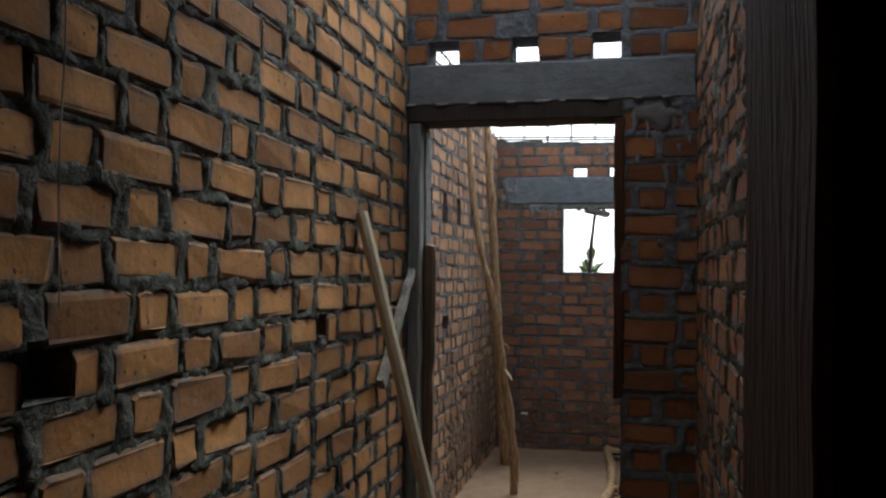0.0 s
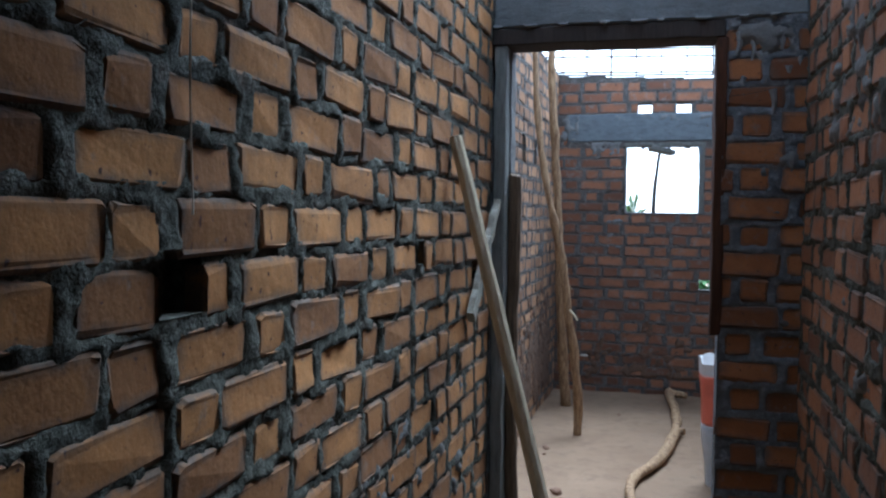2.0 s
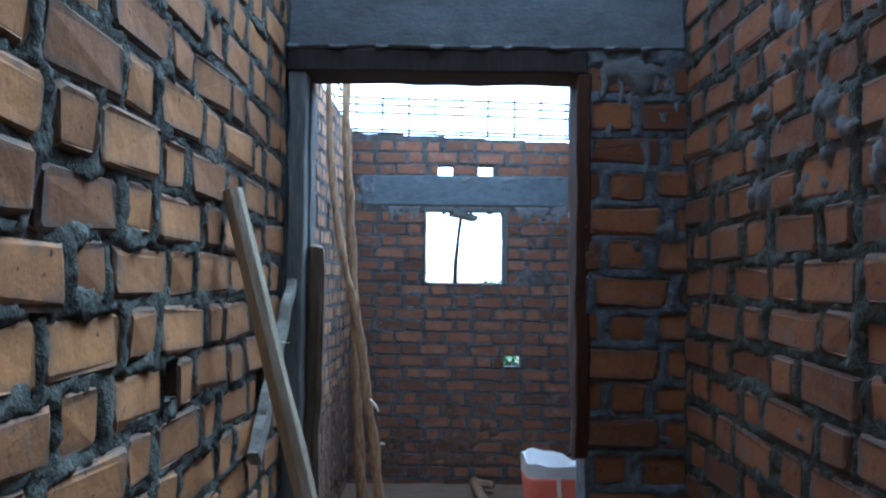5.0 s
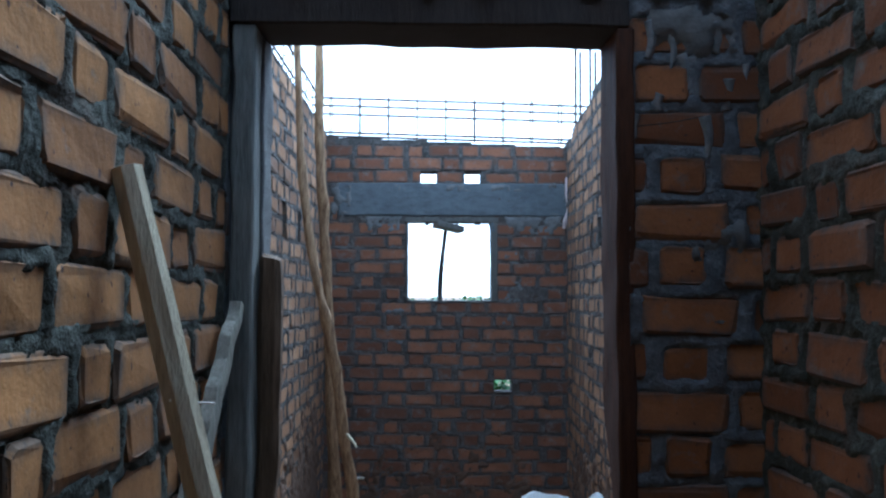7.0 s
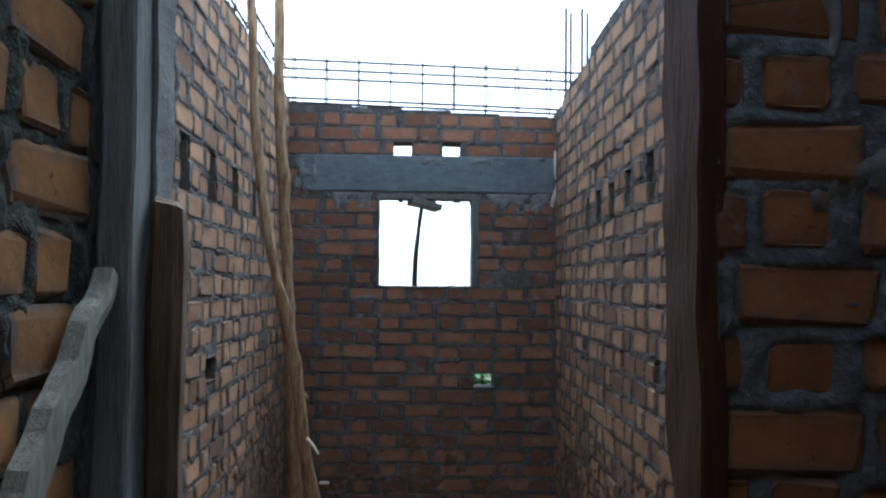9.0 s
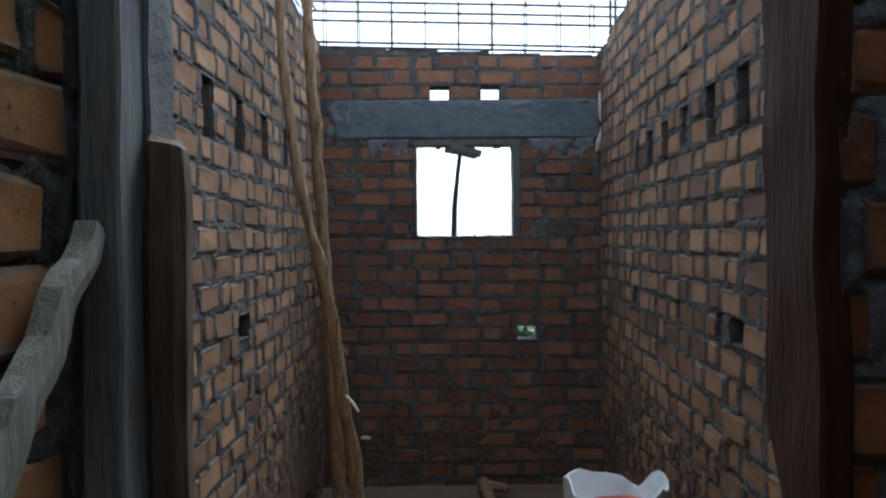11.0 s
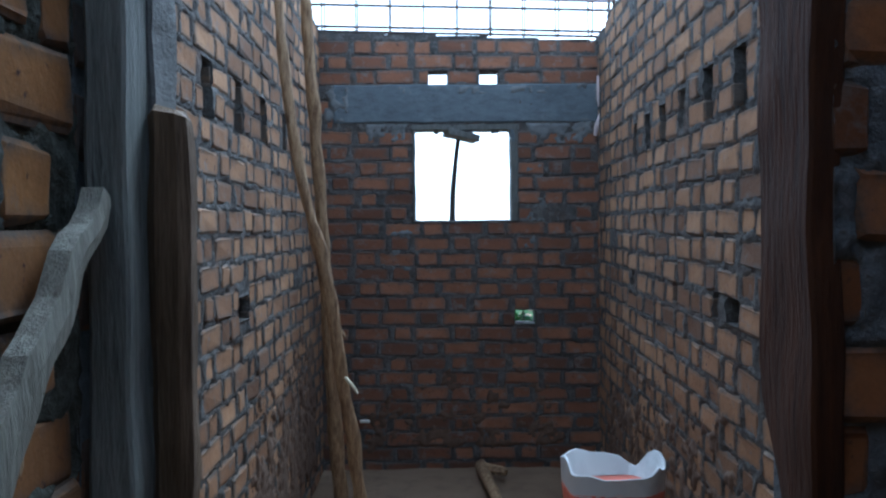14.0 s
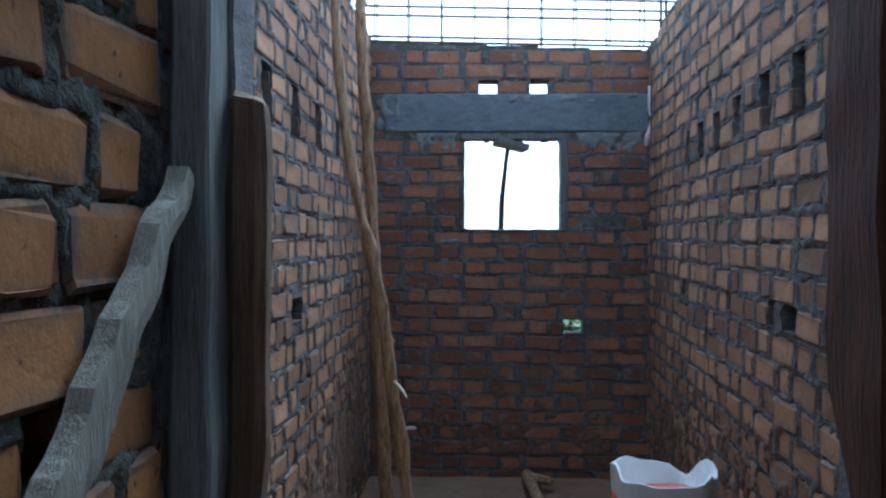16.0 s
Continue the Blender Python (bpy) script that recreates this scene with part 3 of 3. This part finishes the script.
# ---- doorway timber ----
door = thing("door_1", "rough timber door frame without a leaf, smeared with cement", "door frame", kind="structure")
part("jamb", box_bm(0.012, 0.056, -0.004, 0.148, FLOOR_Z - 0.03, 2.055, cuts=6, rough=0.006, seed=1), WOOD_JAMB, door, "grey weathered jamb with cement stains")
part("cement_smear", box_bm(0.050, 0.062, 0.062, 0.152, 1.0, 2.05, cuts=5, rough=0.006, seed=5), PLASTER, door, "grey cement smeared over the jamb")
part("head", box_bm(0.004, 0.796, -0.008, 0.148, 2.057, 2.115, cuts=5, rough=0.006, seed=2), WOOD_DARK, door, "dark head board of the frame")


def broken_jamb():
    bm = box_bm(0.764, 0.80, -0.006, 0.135, 1.06, 2.055, cuts=6, rough=0.005, seed=4)
    for v in bm.verts:
        low = max(0.0, 1.26 - v.co.z)
        if v.co.y > 0.06:
            v.co.y -= low * 0.55 * (v.co.y + 0.01) / 0.14
        v.co.y += 0.006 * math.sin(v.co.z * 9)
    return bm


part("jamb", broken_jamb(), WOOD_RED, door, "reddish brown jamb with a broken lower end")
entry = thing("door_2", "dark timber jamb of the entry doorway", "door frame", kind="structure")
part("jamb", box_bm(0.855, 0.897, -2.83, -2.69, FLOOR_Z - 0.03, 2.4, cuts=5, rough=0.004, seed=9), WOOD_RED, entry)

# ---- window timber and its prop ----
window = thing("window_1", "small square window opening with rough timber lining and no glass", "window", kind="structure")
part("window_head", box_bm(0.255, 0.905, FAR_Y - 0.006, FAR_Y + 0.13, 2.040, 2.075, cuts=4, rough=0.006, seed=11), WOOD_GREY, window)
part("window_side", box_bm(0.262, 0.278, FAR_Y - 0.004, FAR_Y + 0.12, 1.488, 2.040, cuts=4, rough=0.003, seed=12), WOOD_GREY, window)
part("window_side", box_bm(0.858, 0.902, FAR_Y - 0.006, FAR_Y + 0.13, 1.488, 2.040, cuts=4, rough=0.004, seed=13), WOOD_GREY, window, "grey side board of the window")
part("window_sill", box_bm(0.262, 0.90, FAR_Y + 0.002, FAR_Y + 0.15, 1.478, 1.496, cuts=4, rough=0.006, seed=14), PLASTER, window, "rough cement sill")
part("cement_lump", box_bm(0.848, 0.886, FAR_Y - 0.014, FAR_Y + 0.06, 1.965, 2.055, cuts=4, rough=0.018, bevel=0.012, seed=15), CONCRETE, window, "pale lump of cement on the window corner")
for x0, x1, zz in ((0.39, 0.42, 2.02), (0.74, 0.79, 2.022), (0.60, 0.63, 2.026)):
    part("cement_lump", box_bm(x0, x1, FAR_Y + 0.01, FAR_Y + 0.05, zz, 2.045, cuts=2, rough=0.008, bevel=0.004, seed=x0), PLASTER, window)
prop = thing("window_prop", "thin dark stick propping a short board under the window lintel", "prop")
part("stick", tube_bm([(0.502, FAR_Y + 0.08, 1.49), (0.506, FAR_Y + 0.08, 1.65), (0.524, FAR_Y + 0.08, 1.85), (0.543, FAR_Y + 0.08, 2.0)], [0.019, 0.017, 0.015, 0.014], 8, 0.2), WOOD_DARK, prop)
bm = box_bm(-0.10, 0.10, -0.08, 0.08, -0.02, 0.02, cuts=3, rough=0.004, seed=3)
bmesh.ops.transform(bm, matrix=pose(0.56, FAR_Y + 0.06, 2.012, 0, 12, 14), verts=bm.verts)
part("board", bm, WOOD_GREY, prop, "short grey board across the stick")

# ---- timber leaning in the doorway ----
plank = thing("wooden_batten", "pale freshly sawn square batten leaning on the brick wall", "batten")
part("batten", tube_bm([(0.470, -0.66, FLOOR_Z), (0.245, -0.63, 0.84), (0.021, -0.60, 1.68)], [0.0205, 0.020, 0.019], 8, 0.12, 2, 8, True), WOOD_PALE, plank)


def split_board(points, widths, thick, seed):
    """A split board with ragged edges that runs through points; its width lies in the plane of x = const."""
    bm = bmesh.new()
    rings = []
    P = [Vector(p) for p in points]
    for i in range(25):
        t = i / 24 * (len(P) - 1)
        k = min(int(t), len(P) - 2)
        p = P[k].lerp(P[k + 1], t - k)
        d = (P[k + 1] - P[k]).normalized()
        across = Vector((1, 0, 0)).cross(d).normalized()
        w = widths[k] + (widths[k + 1] - widths[k]) * (t - k)
        w *= 1 + 0.25 * noise.noise(Vector((i * 0.7, seed, 0)))
        off = 0.012 * noise.noise(Vector((i * 0.4, seed, 5)))
        ring = []
        for s, q in ((-1, -1), (0, -1.25), (1, -1), (1, 1), (0, 1.25), (-1, 1)):
            ring.append(bm.verts.new(p + across * (s * w / 2 + off) + Vector((q * thick / 2 * (1 + 0.3 * noise.noise(Vector((i, s, seed)))), 0, 0))))
        rings.append(ring)
    for a, b in zip(rings, rings[1:]):
        for k in range(6):
            bm.faces.new((a[k], a[(k + 1) % 6], b[(k + 1) % 6], b[k]))
    bm.faces.new(rings[0][::-1])
    bm.faces.new(rings[-1])
    bmesh.ops.recalc_face_normals(bm, faces=bm.faces)
    return bm


brace = thing("split_board", "grey weathered split board nailed slantwise to the door jamb", "board")
part("board", split_board([(0.032, -0.022, 1.505), (0.028, -0.22, 1.30), (0.026, -0.39, 1.13)], [0.026, 0.048, 0.046], 0.022, 3), WOOD_ASH, brace)
stub = thing("log_stub", "pale cut log end sticking out of a wall hole", "log")
part("log", tube_bm([(-0.08, -0.196, 1.280), (0.0, -0.199, 1.284), (0.026, -0.200, 1.285), (0.034, -0.200, 1.286)], [0.018, 0.019, 0.018, 0.012], 14, 0.15), WOOD_POLE, stub, smooth=True)
post = thing("rough_post", "rough brown timber post standing against the door jamb", "post")
bm = box_bm(0.052, 0.098, 0.052, 0.10, FLOOR_Z - 0.01, 1.612, cuts=6, rough=0.006, bevel=0.011, seed=6)
for v in bm.verts:
    v.co.x += 0.004 * math.sin(v.co.z * 5.3)
    if v.co.z > 1.59:
        v.co.z += 0.016 * noise.noise(v.co * 45) - 0.25 * abs(v.co.x - 0.07)
part("post", bm, WOOD_POST, post)

# ---- poles in the room ----
pole = thing("crooked_pole", "crooked debarked wooden pole leaning upright by the brick wall", "pole", "upright poles")
part("pole", tube_bm([(0.055, 2.78, FLOOR_Z - 0.01), (0.042, 2.72, 0.41), (-0.040, 2.66, 1.05), (-0.098, 2.62, 1.40), (-0.128, 2.6, 1.52), (-0.178, 2.6, 1.77), (-0.222, 2.6, 2.1), (-0.245, 2.6, 2.46), (-0.27, 2.6, 3.0)],
                     [0.031, 0.030, 0.026, 0.029, 0.022, 0.022, 0.020, 0.020, 0.019], 12, 0.55, 4, 8), WOOD_POLE, pole, smooth=True)
part("twig_stub", tube_bm([(-0.03, 2.68, 0.86), (0.03, 2.66, 0.80), (0.055, 2.65, 0.765)], [0.009, 0.007, 0.004], 6), WOOD_PALE, pole, "pale broken twig stub")
pole_b = thing("crooked_pole", "brown wooden pole leaning in the room corner", "pole", "upright poles")
part("pole", tube_bm([(-0.12, 3.62, FLOOR_Z - 0.01), (-0.16, 3.52, 0.7), (-0.187, 3.45, 1.46), (-0.215, 3.4, 2.05), (-0.235, 3.35, 2.44), (-0.24, 3.3, 3.05)],
                     [0.040, 0.036, 0.030, 0.029, 0.027, 0.025], 12, 0.4, 9, 8), WOOD_POLE, pole_b, smooth=True)
part("twig_stub", tube_bm([(-0.16, 3.5, 0.95), (-0.10, 3.46, 0.93), (-0.075, 3.44, 0.90)], [0.01, 0.008, 0.005], 6), WOOD_POLE, pole_b)
branch = thing("bent_branch", "bent pale branch lying across the earth floor", "branch")
g = FLOOR_Z + 0.035
part("branch", tube_bm([(0.66, 4.16, g + 0.01), (0.70, 3.54, g), (0.71, 3.0, g), (0.64, 2.38, g), (0.55, 1.98, g), (0.465, 1.73, g), (0.47, 1.30, g)],
                       [0.038, 0.034, 0.034, 0.037, 0.028, 0.029, 0.022], 10, 0.45, 7, 7), WOOD_POLE, branch, smooth=True)
part("side_knot", tube_bm([(0.68, 4.05, g + 0.02), (0.76, 3.98, g + 0.03), (0.79, 3.96, g + 0.02)], [0.035, 0.03, 0.02], 8, 0.3), WOOD_POLE, branch)
part("side_knot", tube_bm([(0.71, 2.9, g), (0.76, 2.88, g + 0.005)], [0.03, 0.022], 8, 0.3), WOOD_POLE, branch)


# ---- sack ----
def sack_shell(z0, z1, open_top, seed):
    bm = bmesh.new()
    rings, n = [], 36
    base = Vector((0.968, 1.92, FLOOR_Z - 0.012))
    for i in range(15):
        z = z0 + (z1 - z0) * i / 14
        f = z / 0.69
        ring = []
        for k in range(n):
            a = 2 * math.pi * k / n
            w, d = 0.122 + 0.045 * f, 0.092 + 0.033 * f
            r = 1 + 0.07 * noise.noise(Vector((math.cos(a) * 1.5, math.sin(a) * 1.5, z * 5 + seed))) - 0.10 * (1 - f) ** 4
            r += 0.05 * math.sin(5 * a + 1) * f
            x, y = math.copysign(abs(math.cos(a)) ** 0.7, math.cos(a)) * w * r, math.copysign(abs(math.sin(a)) ** 0.7, math.sin(a)) * d * r
            dz = 0.0
            if open_top:
                dz = (z - z0) / (z1 - z0) * (0.020 * math.sin(2 * a + 2.2) + 0.05 * noise.noise(Vector((math.cos(a) * 1.5, math.sin(a) * 1.5, 2))))
            ring.append(bm.verts.new(base + Vector((x, y, z + dz))))
        rings.append(ring)
    for a, b in zip(rings, rings[1:]):
        for k in range(n):
            bm.faces.new((a[k], a[(k + 1) % n], b[(k + 1) % n], b[k]))
    if open_top:
        inner = [bm.verts.new(v.co + (base + Vector((0, 0, v.co.z - base.z)) - v.co) * 0.05 - Vector((0, 0, 0.0))) for v in rings[-1]]
        deep = [bm.verts.new(v.co + (base + Vector((0, 0, v.co.z - base.z)) - v.co) * 0.16 - Vector((0, 0, 0.12))) for v in rings[-1]]
        for a, b in ((rings[-1], inner), (inner, deep)):
            for k in range(n):
                bm.faces.new((a[k], a[(k + 1) % n], b[(k + 1) % n], b[k]))
        bm.faces.new(deep)
    else:
        bm.faces.new(rings[0][::-1])
        bm.faces.new(rings[-1])
    bmesh.ops.recalc_face_normals(bm, faces=bm.faces)
    return bm


sack = thing("open_sack", "open white and red woven plastic sack standing on the floor", "sack")
part("sack_body", sack_shell(0.352, 0.630, False, 1.0), SACK_RED, sack, "red printed band of the sack", smooth=True)
part("sack_base", sack_shell(0.0, 0.358, False, 1.0), SACK_BLUE, sack, "bluish white lower sack", smooth=True)
part("sack_mouth", sack_shell(0.624, 0.70, True, 1.0), SACK_WHITE, sack, "crumpled white open mouth", smooth=True)
bm = box_bm(-0.010, 0.010, -0.002, 0.002, -0.135, 0.135, cuts=4, rough=0.003, bevel=0)
bmesh.ops.transform(bm, matrix=pose(0.973, 1.792, 0.465, 0, -3, 0), verts=bm.verts)
part("stripe", bm, RAG, sack, "pale vertical stripe")


# ---- clods on the floor ----
def clod(x, y, r, seed):
    bm = bmesh.new()
    bmesh.ops.create_icosphere(bm, subdivisions=2, radius=r)
    for v in bm.verts:
        v.co *= 1 + 0.5 * noise.noise(v.co * (0.8 / r) + Vector((seed, 0, 0)))
        v.co.z *= 0.65
    bmesh.ops.translate(bm, vec=(x, y, FLOOR_Z + r * 0.45), verts=bm.verts)
    return tagged(part("earth_clod", bm, STONE), "small brown clod lying on the sandy floor", "clod", "clods on the floor")


for k, (x, y, r) in enumerate(((-0.10, 2.33, 0.024), (0.08, 1.49, 0.03), (-0.20, 1.78, 0.016), (-0.15, 1.47, 0.022), (-0.09, 2.2, 0.012), (0.62, 1.5, 0.018), (0.3, 3.4, 0.014), (0.05, 1.52, 0.014))):
    clod(x, y, r, k * 3.7)

# ---- bits on the far wall ----
chip = thing("wood_splinter", "bright splinter stuck in a brick joint", "splinter")
part("splinter", box_bm(-0.075, -0.012, FAR_Y - 0.03, FAR_Y + 0.02, 0.268, 0.282, cuts=2, rough=0.004, bevel=0.002), NAIL, chip)
rag = thing("plastic_strip", "pale torn plastic strip hanging in the wall corner", "rag")
part("strip", tube_bm([(1.388, FAR_Y - 0.015, 2.36), (1.385, FAR_Y - 0.03, 2.25), (1.396, FAR_Y - 0.03, 2.14), (1.375, FAR_Y - 0.03, 2.06), (1.365, FAR_Y - 0.03, 2.0)], [0.007, 0.01, 0.009, 0.018, 0.01], 7, 0.6, 3), RAG, rag)
wire = thing("thin_wire", "thin pale wire sticking out of the brick joint", "wire")
part("wire", tube_bm([(0.80, 0.0, 1.86), (0.88, -0.03, 1.865), (0.98, -0.05, 1.885)], [0.0013, 0.0012, 0.001], 5), STEEL, wire)
nail = thing("nail", "thin bright nail through the pale batten", "nail")
part("nail", tube_bm([(0.088, -0.63, 1.40), (0.135, -0.60, 1.393)], [0.0016, 0.0012], 6), NAIL, nail)

string = thing("mason_line", "thin pale string hanging down the brick wall", "string")
part("string", tube_bm([(0.012, -1.985, 2.3), (0.011, -1.979, 1.88), (0.010, -1.986, 1.65), (0.012, -1.982, 1.45)], [0.0014, 0.0016, 0.0013, 0.0016], 5, 0.5), NAIL, string)

# ---- reinforcing steel on the wall tops ----
cage = thing("rebar_cage", "rusty reinforcing bars tied with stirrups along the wall top", "rebar")
for y, z in ((FAR_Y + 0.03, 2.67), (FAR_Y + 0.14, 2.665), (FAR_Y + 0.03, 2.80), (FAR_Y + 0.14, 2.885), (FAR_Y + 0.03, 2.915)):
    part("bar", tube_bm([(-0.42, y, z + 0.012), (0.3, y, z - 0.006), (0.9, y, z - 0.02), (1.62, y, z - 0.04)], [0.009] * 4, 6), STEEL, cage)
for k in range(9):
    x = -0.28 + k * 0.205
    q = -0.028 * (x + 0.4) / 2
    a, b, c, d = FAR_Y + 0.022, FAR_Y + 0.148, 2.655 + q, 2.925 + q
    part("stirrup", tube_bm([(x, a, c), (x, a, d), (x, b, d), (x, b, c), (x, a, c)], [0.005] * 5, 5, per=2), STEEL, cage)
side = thing("rebar_cage", "rusty reinforcing bars tied with stirrups along the side wall top", "rebar")
for x, z in ((-0.38, 2.74), (-0.48, 2.74), (-0.38, 2.93), (-0.48, 2.95)):
    part("bar", tube_bm([(x - 0.03, 0.3, z), (x, 1.6, z + 0.01), (x, 3.0, z), (x + 0.03, 4.45, z - 0.01)], [0.008] * 4, 6), STEEL, side)
for k in range(14):
    y = 0.5 + k * 0.29
    part("stirrup", tube_bm([(-0.372, y, 2.72), (-0.372, y, 2.955), (-0.488, y, 2.955), (-0.488, y, 2.72), (-0.372, y, 2.72)], [0.0035] * 5, 5, per=2), STEEL, side)
starter = thing("starter_bars", "upright column starter bars behind the wall corner", "rebar")
for x, y in ((1.46, FAR_Y + 0.03), (1.51, FAR_Y + 0.12), (1.565, FAR_Y + 0.03), (1.62, FAR_Y + 0.12)):
    part("bar", tube_bm([(x, y, FLOOR_Z - 0.1), (x, y, 1.5), (x + 0.004, y, 3.30)], [0.010] * 3, 6), STEEL, starter)


# ---- plants outside ----
def leaf_strip(bm, root, tip, width, droop, folds=5):
    root, tip = Vector(root), Vector(tip)
    d = tip - root
    across = d.cross(Vector((0, 0, 1))).normalized()
    last = None
    for i in range(folds + 1):
        t = i / folds
        p = root + d * t - Vector((0, 0, droop * t * t))
        w = width * math.sin(math.pi * min(0.98, 0.12 + 0.86 * t)) / 2
        cur = (bm.verts.new(p - across * w), bm.verts.new(p + across * w))
        if last:
            bm.faces.new((last[0], last[1], cur[1], cur[0]))
        last = cur


palm = thing("palm", "low green palm with feathered fronds outside the window", "palm")
part("trunk", tube_bm([(-2.75, 80, -0.12), (-2.70, 80, 0.05), (-2.67, 80, 0.25)], [0.6, 0.52, 0.42], 10, 0.3), WOOD_POST, palm)
rp = random.Random(11)
for k in range(15):
    a = 2 * math.pi * k / 15 + rp.uniform(-0.2, 0.2)
    up, out = rp.uniform(1.5, 4.1), rp.uniform(0.6, 1.25)
    bm = bmesh.new()
    tip = Vector((math.cos(a) * out, math.sin(a) * out, up))
    root = Vector((-2.67, 80, 0.18))
    for j in range(16):
        t = 0.15 + 0.85 * j / 15
        p = root + tip * t - Vector((0, 0, 1.05 * t * t))
        for s in (-1, 1):
            q = Vector((-math.sin(a) * s, math.cos(a) * s, 0.15)) * (0.85 * (1.1 - 0.7 * t)) + tip * 0.22
            leaf_strip(bm, p, p + q, 0.15, 0.3, 3)
    part("frond", bm, LEAF, palm)

bush = thing("bush", "bright green leafy bush growing close behind the wall", "bush")
part("stem", tube_bm([(1.0, 4.9, -0.12), (1.01, 4.92, 0.4), (1.0, 4.9, 0.9)], [0.02, 0.015, 0.008], 6, 0.2), WOOD_POST, bush)
bm = bmesh.new()
for k in range(700):
    c = Vector((1.0 + rp.gauss(0, 0.18), 4.9 + rp.gauss(0, 0.12), min(1.15, 0.78 + rp.gauss(0, 0.18))))
    d = Vector((rp.uniform(-1, 1), rp.uniform(-1, 1), rp.uniform(-0.4, 0.7))).normalized() * rp.uniform(0.06, 0.11)
    leaf_strip(bm, c, c + d, 0.045, 0.02, 3)
tagged(part("leaves", bm, LEAF_BUSH, bush), kind="stuff")

woods = bmesh.new()
for k in range(5200):
    x = rp.uniform(-60, 60)
    h = 0.8 + 0.7 * noise.noise(Vector((x * 0.09, 1, 0))) + 0.8 * noise.noise(Vector((x * 0.4, 4, 0)))
    c = Vector((x, 90 + rp.uniform(-3, 3), rp.uniform(-0.1, max(0.4, h))))
    d = Vector((rp.uniform(-1, 1), rp.uniform(-1, 1), rp.uniform(-0.3, 1))).normalized() * rp.uniform(0.5, 1.0)
    leaf_strip(woods, c, c + d, 0.6, 0.1, 2)
tagged(part("far_woods", woods, LEAF), "low green line of far trees", "trees", kind="stuff")

# ---- bricks of all walls, laid last ----
for lay in WAITING:
    lay()
